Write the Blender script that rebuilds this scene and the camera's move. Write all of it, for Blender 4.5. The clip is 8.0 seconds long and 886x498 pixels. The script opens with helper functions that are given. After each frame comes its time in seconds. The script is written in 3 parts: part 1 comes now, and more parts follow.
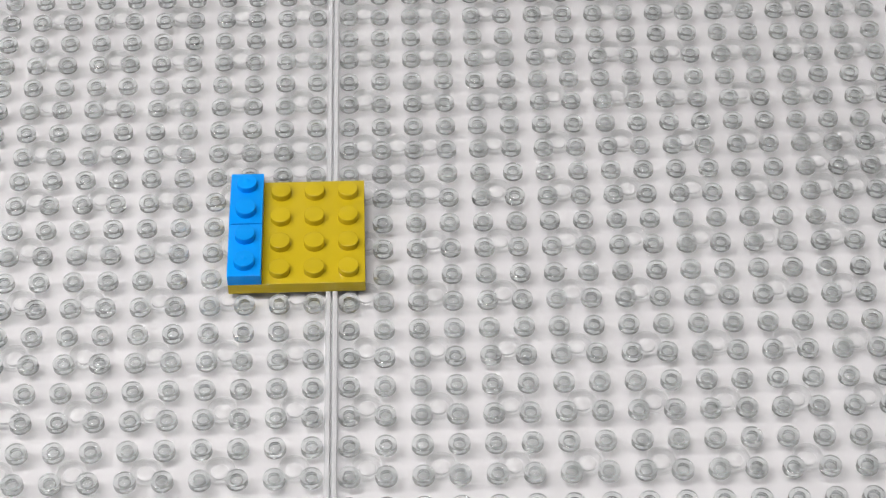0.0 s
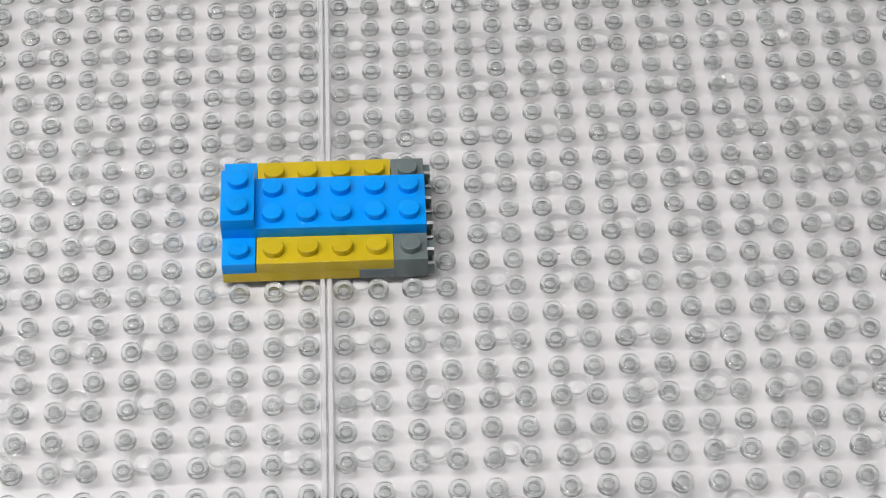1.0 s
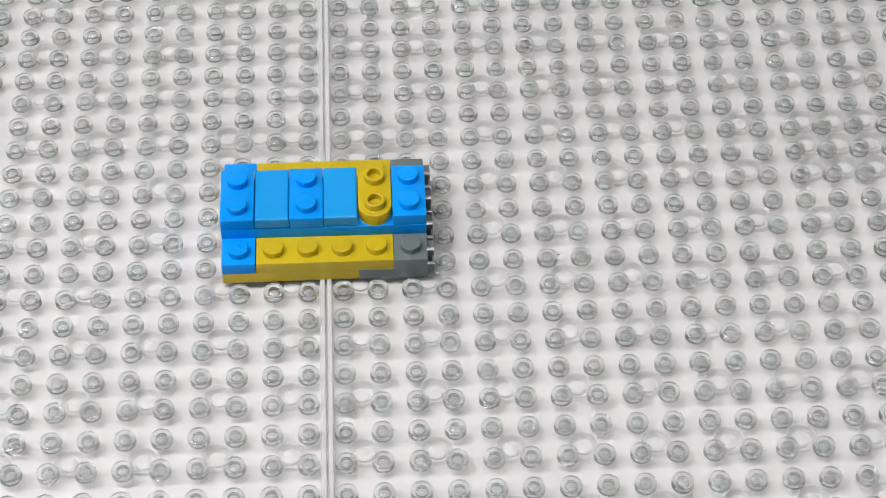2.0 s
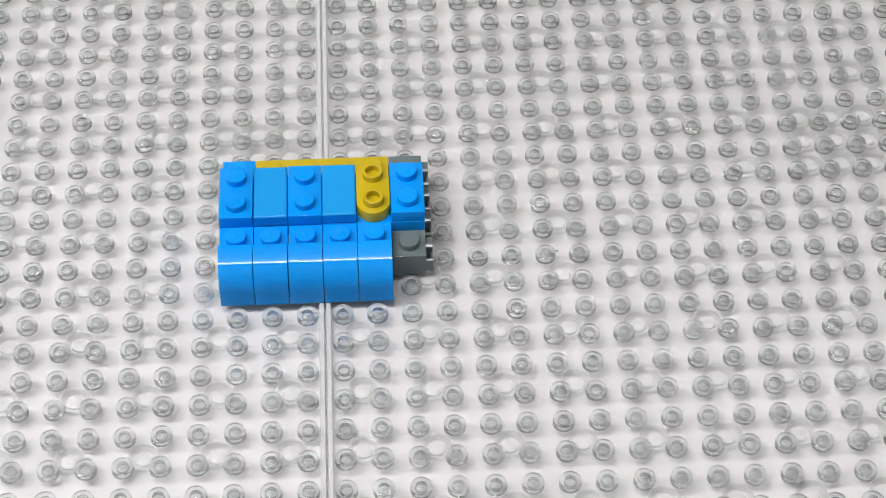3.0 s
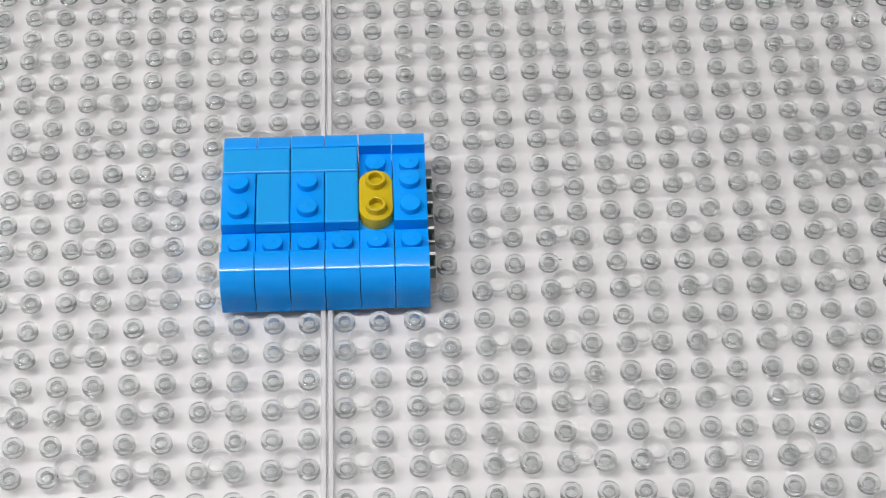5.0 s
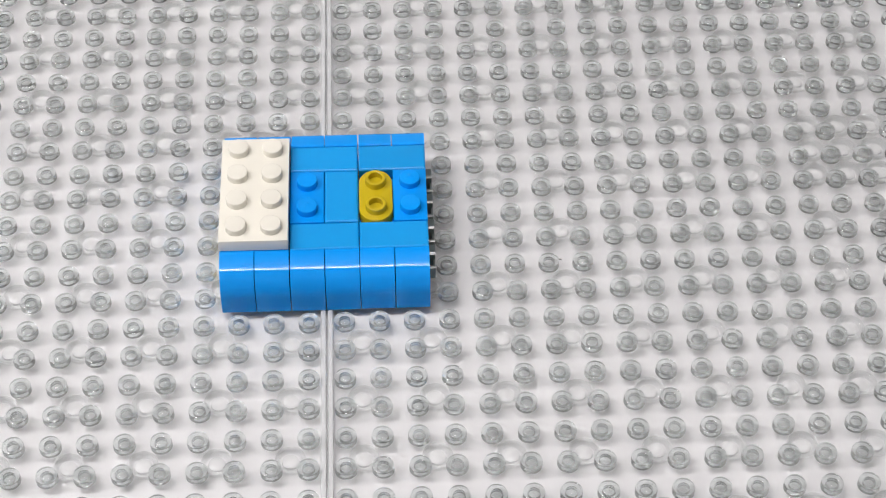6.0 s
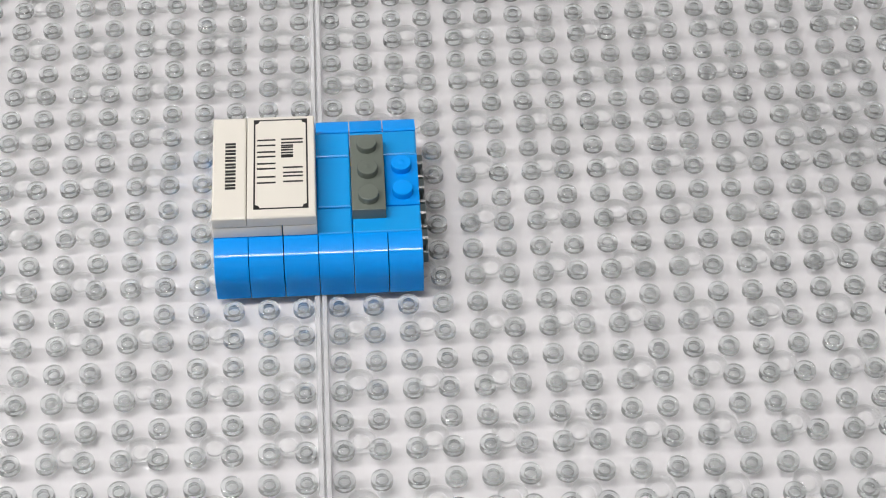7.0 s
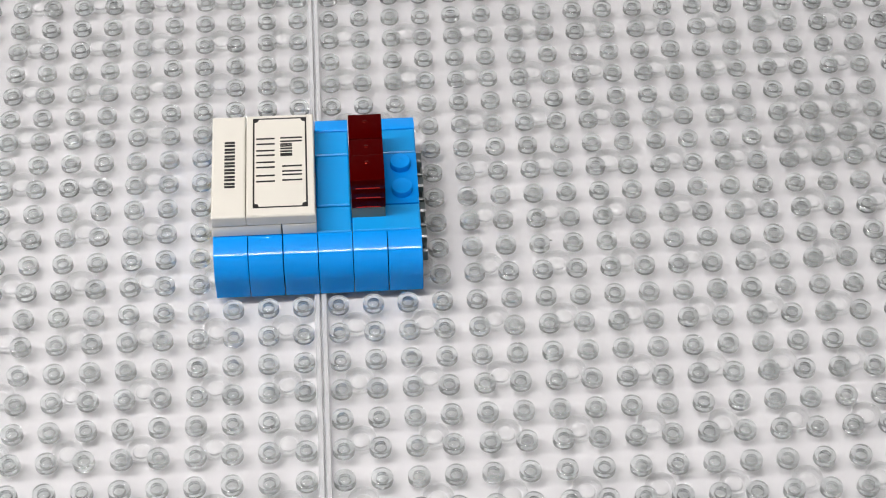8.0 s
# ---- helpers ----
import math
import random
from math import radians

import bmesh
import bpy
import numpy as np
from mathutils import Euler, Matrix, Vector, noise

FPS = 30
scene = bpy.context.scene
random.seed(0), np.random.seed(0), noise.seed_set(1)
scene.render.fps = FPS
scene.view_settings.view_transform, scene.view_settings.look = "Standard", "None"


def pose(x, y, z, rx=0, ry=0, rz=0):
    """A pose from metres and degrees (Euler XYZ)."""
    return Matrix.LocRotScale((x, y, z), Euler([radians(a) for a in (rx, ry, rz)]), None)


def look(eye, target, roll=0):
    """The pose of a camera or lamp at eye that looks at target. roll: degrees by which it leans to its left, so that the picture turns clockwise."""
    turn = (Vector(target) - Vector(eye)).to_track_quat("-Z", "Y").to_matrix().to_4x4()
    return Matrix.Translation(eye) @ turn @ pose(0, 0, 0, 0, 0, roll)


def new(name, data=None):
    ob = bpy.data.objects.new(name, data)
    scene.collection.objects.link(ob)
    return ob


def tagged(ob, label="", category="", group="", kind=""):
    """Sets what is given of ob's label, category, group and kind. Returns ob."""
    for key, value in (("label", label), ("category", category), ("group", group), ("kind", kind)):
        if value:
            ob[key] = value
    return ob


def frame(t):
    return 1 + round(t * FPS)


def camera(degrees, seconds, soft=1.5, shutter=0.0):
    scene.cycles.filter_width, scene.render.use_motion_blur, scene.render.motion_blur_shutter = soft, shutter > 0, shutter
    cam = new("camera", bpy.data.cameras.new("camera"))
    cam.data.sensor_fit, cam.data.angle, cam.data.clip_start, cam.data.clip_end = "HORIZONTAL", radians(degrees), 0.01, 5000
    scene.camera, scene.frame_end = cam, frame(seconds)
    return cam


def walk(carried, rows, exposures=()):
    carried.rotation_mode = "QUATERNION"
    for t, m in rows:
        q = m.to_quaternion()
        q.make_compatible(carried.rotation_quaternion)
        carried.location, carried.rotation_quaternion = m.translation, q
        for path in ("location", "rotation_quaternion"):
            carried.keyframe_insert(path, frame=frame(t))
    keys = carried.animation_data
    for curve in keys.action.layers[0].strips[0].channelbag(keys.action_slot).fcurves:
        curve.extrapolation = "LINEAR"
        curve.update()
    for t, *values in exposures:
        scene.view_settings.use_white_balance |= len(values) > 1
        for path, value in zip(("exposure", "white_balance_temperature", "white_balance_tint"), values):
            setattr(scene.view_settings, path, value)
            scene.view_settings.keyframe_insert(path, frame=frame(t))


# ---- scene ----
# ---- camera: every step of the build was shot by hand, so the camera sits still and shifts a little between the steps ----
cam = camera(25.6, 8.0, soft=1.1)
walk(cam, [
    (0.000, pose(0.01562, -0.27407, 0.35208, 40.3047, -0.2289, -1.7784)), (0.067, pose(0.01562, -0.27407, 0.35208, 40.3047, -0.2289, -1.7784)),
    (0.100, pose(0.01555, -0.27412, 0.35208, 40.3027, -0.2313, -1.7954)), (0.267, pose(0.01555, -0.27412, 0.35208, 40.3027, -0.2313, -1.7954)),
    (0.300, pose(0.01516, -0.27445, 0.35207, 40.2902, -0.2460, -1.8969)), (0.467, pose(0.01516, -0.27445, 0.35207, 40.2902, -0.2460, -1.8969)),
    (0.500, pose(0.01233, -0.27770, 0.35269, 40.2231, -0.2537, -2.6653)), (0.667, pose(0.01233, -0.27770, 0.35269, 40.2231, -0.2537, -2.6653)),
    (0.700, pose(0.01228, -0.27767, 0.35245, 40.2411, -0.2633, -2.6604)), (0.867, pose(0.01228, -0.27767, 0.35245, 40.2411, -0.2633, -2.6604)),
    (0.900, pose(0.01223, -0.27763, 0.35221, 40.2591, -0.2730, -2.6555)), (1.067, pose(0.01223, -0.27763, 0.35221, 40.2591, -0.2730, -2.6555)),
    (1.100, pose(0.01218, -0.27751, 0.35221, 40.2565, -0.2893, -2.6528)), (1.267, pose(0.01218, -0.27751, 0.35221, 40.2565, -0.2893, -2.6528)),
    (1.300, pose(0.01214, -0.27743, 0.35221, 40.2547, -0.3003, -2.6509)), (1.467, pose(0.01214, -0.27743, 0.35221, 40.2547, -0.3003, -2.6509)),
    (1.500, pose(0.01258, -0.27732, 0.35235, 40.2497, -0.2750, -2.5710)), (1.667, pose(0.01258, -0.27732, 0.35235, 40.2497, -0.2750, -2.5710)),
    (1.700, pose(0.01243, -0.27735, 0.35230, 40.2514, -0.2834, -2.5976)), (1.867, pose(0.01243, -0.27735, 0.35230, 40.2514, -0.2834, -2.5976)),
    (1.900, pose(0.01214, -0.27743, 0.35221, 40.2547, -0.3003, -2.6509)), (2.067, pose(0.01214, -0.27743, 0.35221, 40.2547, -0.3003, -2.6509)),
    (2.100, pose(0.01228, -0.27767, 0.35245, 40.2411, -0.2633, -2.6604)), (2.267, pose(0.01228, -0.27767, 0.35245, 40.2411, -0.2633, -2.6604)),
    (2.300, pose(0.01217, -0.27785, 0.35268, 40.2214, -0.2592, -2.7033)), (2.467, pose(0.01217, -0.27785, 0.35268, 40.2214, -0.2592, -2.7033)),
    (2.500, pose(0.01192, -0.27806, 0.35267, 40.2189, -0.2674, -2.7603)), (2.667, pose(0.01192, -0.27806, 0.35267, 40.2189, -0.2674, -2.7603)),
    (2.700, pose(0.01176, -0.27821, 0.35267, 40.2173, -0.2729, -2.7982)), (2.867, pose(0.01176, -0.27821, 0.35267, 40.2173, -0.2729, -2.7982)),
    (2.900, pose(0.01155, -0.27839, 0.35266, 40.2151, -0.2800, -2.8476)), (3.067, pose(0.01155, -0.27839, 0.35266, 40.2151, -0.2800, -2.8476)),
    (3.100, pose(0.01044, -0.27911, 0.35222, 40.2371, -0.3311, -3.0794)), (3.267, pose(0.01044, -0.27911, 0.35222, 40.2371, -0.3311, -3.0794)),
    (3.300, pose(0.01176, -0.27821, 0.35267, 40.2173, -0.2729, -2.7982)), (3.467, pose(0.01176, -0.27821, 0.35267, 40.2173, -0.2729, -2.7982)),
    (3.500, pose(0.01214, -0.27743, 0.35221, 40.2547, -0.3003, -2.6509)), (3.667, pose(0.01214, -0.27743, 0.35221, 40.2547, -0.3003, -2.6509)),
    (3.700, pose(0.01214, -0.27743, 0.35221, 40.2547, -0.3003, -2.6509)), (3.867, pose(0.01214, -0.27743, 0.35221, 40.2547, -0.3003, -2.6509)),
    (3.900, pose(0.01251, -0.27705, 0.35227, 40.2522, -0.3132, -2.5466)), (4.067, pose(0.01251, -0.27705, 0.35227, 40.2522, -0.3132, -2.5466)),
    (4.100, pose(0.01251, -0.27705, 0.35227, 40.2522, -0.3132, -2.5466)), (4.267, pose(0.01251, -0.27705, 0.35227, 40.2522, -0.3132, -2.5466)),
    (4.300, pose(0.01371, -0.27575, 0.35200, 40.2370, -0.2828, -2.3140)), (4.467, pose(0.01371, -0.27575, 0.35200, 40.2370, -0.2828, -2.3140)),
    (4.500, pose(0.01366, -0.27572, 0.35204, 40.2430, -0.3022, -2.2862)), (4.667, pose(0.01366, -0.27572, 0.35204, 40.2430, -0.3022, -2.2862)),
    (4.700, pose(0.01371, -0.27575, 0.35200, 40.2370, -0.2828, -2.3140)), (4.867, pose(0.01371, -0.27575, 0.35200, 40.2370, -0.2828, -2.3140)),
    (4.900, pose(0.01372, -0.27575, 0.35200, 40.2358, -0.2789, -2.3195)), (5.067, pose(0.01372, -0.27575, 0.35200, 40.2358, -0.2789, -2.3195)),
    (5.100, pose(0.01372, -0.27575, 0.35200, 40.2358, -0.2789, -2.3195)), (5.267, pose(0.01372, -0.27575, 0.35200, 40.2358, -0.2789, -2.3195)),
    (5.300, pose(0.01372, -0.27575, 0.35199, 40.2352, -0.2770, -2.3223)), (5.467, pose(0.01372, -0.27575, 0.35199, 40.2352, -0.2770, -2.3223)),
    (5.500, pose(0.01373, -0.27576, 0.35198, 40.2341, -0.2731, -2.3279)), (5.667, pose(0.01373, -0.27576, 0.35198, 40.2341, -0.2731, -2.3279)),
    (5.700, pose(0.01363, -0.27587, 0.35201, 40.2356, -0.2764, -2.3461)), (5.867, pose(0.01363, -0.27587, 0.35201, 40.2356, -0.2764, -2.3461)),
    (5.900, pose(0.01373, -0.27576, 0.35198, 40.2341, -0.2731, -2.3279)), (6.067, pose(0.01373, -0.27576, 0.35198, 40.2341, -0.2731, -2.3279)),
    (6.100, pose(0.01363, -0.27587, 0.35201, 40.2356, -0.2764, -2.3461)), (6.267, pose(0.01363, -0.27587, 0.35201, 40.2356, -0.2764, -2.3461)),
    (6.300, pose(0.00995, -0.27943, 0.35202, 40.2471, -0.3542, -3.1841)), (6.467, pose(0.00995, -0.27943, 0.35202, 40.2471, -0.3542, -3.1841)),
    (6.500, pose(0.00991, -0.27945, 0.35201, 40.2478, -0.3558, -3.1916)), (6.667, pose(0.00991, -0.27945, 0.35201, 40.2478, -0.3558, -3.1916)),
    (6.700, pose(0.00948, -0.28087, 0.35201, 40.2849, -0.3195, -3.3881)), (6.867, pose(0.00948, -0.28087, 0.35201, 40.2849, -0.3195, -3.3881)),
    (6.900, pose(0.00946, -0.28093, 0.35201, 40.2867, -0.3177, -3.3976)), (7.067, pose(0.00946, -0.28093, 0.35201, 40.2867, -0.3177, -3.3976)),
    (7.100, pose(0.00900, -0.28085, 0.35213, 40.2531, -0.3314, -3.4850)), (7.267, pose(0.00900, -0.28085, 0.35213, 40.2531, -0.3314, -3.4850)),
    (7.300, pose(0.00909, -0.28078, 0.35213, 40.2559, -0.3339, -3.4596)), (7.467, pose(0.00909, -0.28078, 0.35213, 40.2559, -0.3339, -3.4596)),
    (7.500, pose(0.00909, -0.28078, 0.35213, 40.2559, -0.3339, -3.4596)), (7.667, pose(0.00909, -0.28078, 0.35213, 40.2559, -0.3339, -3.4596)),
    (7.700, pose(0.00903, -0.28082, 0.35213, 40.2542, -0.3324, -3.4749)), (7.867, pose(0.00903, -0.28082, 0.35213, 40.2542, -0.3324, -3.4749)),
    (7.900, pose(0.00872, -0.28106, 0.35210, 40.2447, -0.3240, -3.5612)), (8.000, pose(0.00872, -0.28106, 0.35210, 40.2447, -0.3240, -3.5612)),
], exposures=[(0.0, -0.02), (0.6, -0.02), (1.5, 0.01), (3.0, 0.06), (3.5, 0.02), (4.0, -0.02), (6.0, -0.01),
               (6.5, -0.05), (7.2, -0.05), (7.5, 0.08), (7.65, 0.08), (8.0, 0.02)])

# ---- world and light: a room with a long strip lamp over the table ----
world = bpy.data.worlds.new("world")
scene.world = world
world.use_nodes = True
world.node_tree.nodes["Background"].inputs[0].default_value = (0.9, 0.95, 1.0, 1)
world.node_tree.nodes["Background"].inputs[1].default_value = 0.25
LAMP = Vector((-0.64, -0.08, 1.38))
lamp_data = bpy.data.lights.new("lamp_light", "AREA")
lamp_data.shape, lamp_data.size, lamp_data.size_y = "RECTANGLE", 1.52, 0.13
lamp_data.energy, lamp_data.color = 23.9, (1.0, 0.957, 0.95)
lamp_light = new("lamp_light", lamp_data)
lamp_light.matrix_world = Matrix.Translation(LAMP)

# daylight through the window in the south wall, behind the camera
day_data = bpy.data.lights.new("window_daylight", "AREA")
day_data.shape, day_data.size, day_data.size_y = "RECTANGLE", 1.3, 0.7
day_data.energy, day_data.color = 1.2, (0.93, 0.97, 1.0)
day = new("window_daylight", day_data)
day.matrix_world = look((-0.2, -1.04, 0.75), (-0.2, 0.0, 0.75))

MM = 0.001
P = 8.0          # stud pitch, mm
H = 3.2          # plate height, mm
TABLE_Z = -2.4   # table top, mm


# ---- materials ----
def node_mat(name):
    m = bpy.data.materials.new(name)
    m.use_nodes = True
    nt = m.node_tree
    return m, nt, nt.nodes["Principled BSDF"]


def noise_node(nt, scale, detail=4.0):
    tc = nt.nodes.new("ShaderNodeTexCoord")
    n = nt.nodes.new("ShaderNodeTexNoise")
    n.inputs["Scale"].default_value = scale
    n.inputs["Detail"].default_value = detail
    nt.links.new(tc.outputs["Object"], n.inputs["Vector"])
    return n


def ramp(nt, fac, lo, hi, p0=0.3, p1=0.7):
    r = nt.nodes.new("ShaderNodeMapRange")
    r.inputs["From Min"].default_value, r.inputs["From Max"].default_value = p0, p1
    r.inputs["To Min"].default_value, r.inputs["To Max"].default_value = lo, hi
    nt.links.new(fac, r.inputs["Value"])
    return r.outputs["Result"]


def plastic(name, colour, rough=0.14, spread=0.05, gloss=0.4):
    """Moulded plastic: a slight shift from piece to piece, faint smears in the gloss, fine relief."""
    m, nt, b = node_mat(name)
    info = nt.nodes.new("ShaderNodeObjectInfo")
    hsv = nt.nodes.new("ShaderNodeHueSaturation")
    hsv.inputs["Color"].default_value = (*colour, 1)
    nt.links.new(ramp(nt, info.outputs["Random"], 1 - spread, 1 + spread, 0, 1), hsv.inputs["Value"])
    nt.links.new(hsv.outputs["Color"], b.inputs["Base Color"])
    smear = noise_node(nt, 90.0)
    nt.links.new(ramp(nt, smear.outputs["Fac"], rough * 0.88, rough * 1.15), b.inputs["Roughness"])
    fine = noise_node(nt, 900.0, 2.0)
    bump = nt.nodes.new("ShaderNodeBump")
    bump.inputs["Strength"].default_value = 0.03
    bump.inputs["Distance"].default_value = 0.0002
    nt.links.new(fine.outputs["Fac"], bump.inputs["Height"])
    nt.links.new(bump.outputs["Normal"], b.inputs["Normal"])
    b.inputs["IOR"].default_value = 1.53
    b.inputs["Specular IOR Level"].default_value = gloss
    return m


def clear(name, colour, rough=0.02, ior=1.5, thin=0.0, milk=0.0):
    """Clear moulded plastic; thin: the share of light that it bends, the rest goes straight through; milk: the share that it scatters."""
    m, nt, b = node_mat(name)
    b.inputs["Base Color"].default_value = (*colour, 1)
    b.inputs["Transmission Weight"].default_value = 1.0 - milk
    b.inputs["IOR"].default_value = ior
    n = noise_node(nt, 320.0)
    nt.links.new(ramp(nt, n.outputs["Fac"], rough * 0.5, rough * 2.0), b.inputs["Roughness"])
    bump = nt.nodes.new("ShaderNodeBump")
    bump.inputs["Strength"].default_value = 0.03
    bump.inputs["Distance"].default_value = 0.0003
    nt.links.new(n.outputs["Fac"], bump.inputs["Height"])
    nt.links.new(bump.outputs["Normal"], b.inputs["Normal"])
    if thin:
        out = nt.nodes["Material Output"]
        see = nt.nodes.new("ShaderNodeBsdfTransparent")
        see.inputs["Color"].default_value = (*colour, 1)
        mix = nt.nodes.new("ShaderNodeMixShader")
        mix.inputs["Fac"].default_value = thin
        nt.links.new(see.outputs[0], mix.inputs[1])
        nt.links.new(b.outputs[0], mix.inputs[2])
        nt.links.new(mix.outputs[0], out.inputs["Surface"])
    return m


def matte(name, colour, scale, spread=0.06, rough=0.6, bump_mm=0.05):
    m, nt, b = node_mat(name)
    n = noise_node(nt, scale, 6.0)
    hsv = nt.nodes.new("ShaderNodeHueSaturation")
    hsv.inputs["Color"].default_value = (*colour, 1)
    nt.links.new(ramp(nt, n.outputs["Fac"], 1 - spread, 1 + spread), hsv.inputs["Value"])
    nt.links.new(hsv.outputs["Color"], b.inputs["Base Color"])
    b.inputs["Roughness"].default_value = rough
    bump = nt.nodes.new("ShaderNodeBump")
    bump.inputs["Strength"].default_value = 0.3
    bump.inputs["Distance"].default_value = bump_mm * MM
    nt.links.new(n.outputs["Fac"], bump.inputs["Height"])
    nt.links.new(bump.outputs["Normal"], b.inputs["Normal"])
    return m


BLUE = plastic("blue_plastic", (0.002, 0.295, 0.87), 0.14, 0.05, 0.22)
BLUE_TILE = plastic("blue_tile_plastic", (0.006, 0.305, 0.75))
YELLOW = plastic("yellow_plastic", (0.53, 0.40, 0.011), 0.2)
GREY = plastic("grey_plastic", (0.13, 0.165, 0.165), 0.2)
STONE = plastic("olive_grey_plastic", (0.14, 0.163, 0.14), 0.2)
WHITE = plastic("white_plastic", (0.765, 0.74, 0.665), 0.16, 0.03)
RED = clear("clear_red_plastic", (0.052, 0.0003, 0.0005), 0.03, 1.45, 0.0, 0.92)
# red specular tint stands in for reflections inside the clear plastic
RED.node_tree.nodes["Principled BSDF"].inputs["Specular Tint"].default_value = (1.0, 0.12, 0.08, 1)
RED.node_tree.nodes["Principled BSDF"].inputs["Specular IOR Level"].default_value = 0.08
# glossier copy of the red, for the added spark bumps
RED_SPARK = plastic("glossy_red_plastic", (0.052, 0.0003, 0.0005), 0.2, 0.05, 1.0)
RED_SPARK.node_tree.nodes["Principled BSDF"].inputs["Specular Tint"].default_value = (1.0, 0.12, 0.08, 1)
# lighter red that paints the reflection lines seen inside the clear tiles
RED_GLINT = clear("red_glint", (0.5, 0.01, 0.006), 0.1, 1.45, 0.9, 0.85)
CLEAR = clear("clear_plastic", (0.985, 0.985, 0.988), 0.02, 1.45, 0.1)
CLEAR_STUDS = clear("clear_stud_plastic", (0.89, 0.915, 0.915), 0.01, 1.56, 0.83)
CLEAR_RIM = clear("clear_rim_plastic", (0.975, 0.985, 0.995), 0.02, 1.5, 0.75, 0.6)
CLEAR_TUBES = clear("clear_tube_plastic", (0.98, 0.985, 0.985), 0.03, 1.5, 0.2, 0.25)
# milky white that stands in for light gathered in the clear tubes
TUBE_GLINT = clear("tube_glint_white", (0.985, 0.99, 0.99), 0.1, 1.5, 0.6, 0.8)
INK = plastic("black_ink", (0.012, 0.012, 0.012), 0.4)
SPECK = matte("dark_fibre", (0.02, 0.02, 0.02), 900)
PAPER = matte("white_tabletop", (0.69, 0.69, 0.695), 14, 0.03, 0.55, 0.03)
WALL = matte("wall_paint", (0.36, 0.35, 0.34), 3, 0.05, 0.7, 0.5)
METAL = plastic("lamp_metal", (0.5, 0.5, 0.5), 0.35)
m_glow, nt_glow, b_glow = node_mat("lamp_diffuser")
b_glow.inputs["Emission Color"].default_value = (1.0, 0.97, 0.93, 1)
b_glow.inputs["Emission Strength"].default_value = 6.0


# ---- mesh helpers (numbers in millimetres) ----
def mesh_of(bm, name, material, smooth=None):
    me = bpy.data.meshes.new(name)
    bmesh.ops.scale(bm, vec=(MM, MM, MM), verts=bm.verts)
    bm.to_mesh(me)
    bm.free()
    me.materials.append(material)
    if smooth is not None:
        for p in me.polygons:
            p.use_smooth = True
        me.set_sharp_from_angle(angle=radians(smooth))
    return me


def part(name, me, parent, at=(0, 0, 0), label=""):
    ob = new(name, me)
    ob.parent = parent
    ob.location = Vector(at) * MM
    return tagged(ob, label)


def box(bm, x0, x1, y0, y1, z0, z1, bevel=0.0, seg=2):
    vs = [bm.verts.new((x, y, z)) for z in (z0, z1) for y in (y0, y1) for x in (x0, x1)]
    fs = [bm.faces.new([vs[i] for i in f]) for f in ((0, 2, 3, 1), (4, 5, 7, 6), (0, 1, 5, 4), (1, 3, 7, 5), (3, 2, 6, 7), (2, 0, 4, 6))]
    if bevel:
        es = {e for f in fs for e in f.edges}
        bmesh.ops.bevel(bm, geom=list(es), offset=bevel, segments=seg, affect="EDGES", profile=0.5)
    return fs


def hollow(bm, x0, x1, y0, y1, z0, z1, wall=1.2, bevel=0.14, groove=0.0):
    """An upside-down tray, as bricks are moulded: open below, its outer edges softened; a groove round the foot for tiles."""
    def ring(x0, x1, y0, y1, z):
        return [bm.verts.new(c) for c in ((x0, y0, z), (x1, y0, z), (x1, y1, z), (x0, y1, z))]
    foot = []
    if groove:
        foot = [ring(x0 + groove, x1 - groove, y0 + groove, y1 - groove, z0), ring(x0 + groove, x1 - groove, y0 + groove, y1 - groove, z0 + groove * 1.4)]
    low = ring(x0, x1, y0, y1, z0 + (groove * 1.4 if groove else 0))
    top = ring(x0, x1, y0, y1, z1)
    ilow = ring(x0 + wall, x1 - wall, y0 + wall, y1 - wall, z0)
    itop = ring(x0 + wall, x1 - wall, y0 + wall, y1 - wall, z1 - 1.0)
    rings = [ilow] + foot + [low, top]
    for a, b in zip(rings, rings[1:]):
        for k in range(4):
            bm.faces.new((a[k], a[(k + 1) % 4], b[(k + 1) % 4], b[k]))
    bm.faces.new(top)
    for k in range(4):
        bm.faces.new((ilow[(k + 1) % 4], ilow[k], itop[k], itop[(k + 1) % 4]))
    bm.faces.new(itop[::-1])
    if groove:
        # a shallow facet, then a steep one, round the top of a tile
        for v in top:
            v.co.z -= 0.42
        more = [ring(x0 + d, x1 - d, y0 + d, y1 - d, z1 - e) for d, e in ((0.07, 0.24), (0.18, 0.12), (0.42, 0.0))]
        bm.faces.remove(next(f for f in bm.faces if set(f.verts) == set(top)))
        for a, b in zip([top] + more, more):
            for k in range(4):
                bm.faces.new((a[k], a[(k + 1) % 4], b[(k + 1) % 4], b[k]))
        bm.faces.new(more[-1])
        return
    es = [e for e in bm.edges if all(v in top or v in low for v in e.verts) and any(v in top for v in e.verts)]
    bmesh.ops.bevel(bm, geom=es, offset=bevel, segments=3, affect="EDGES", profile=0.5)


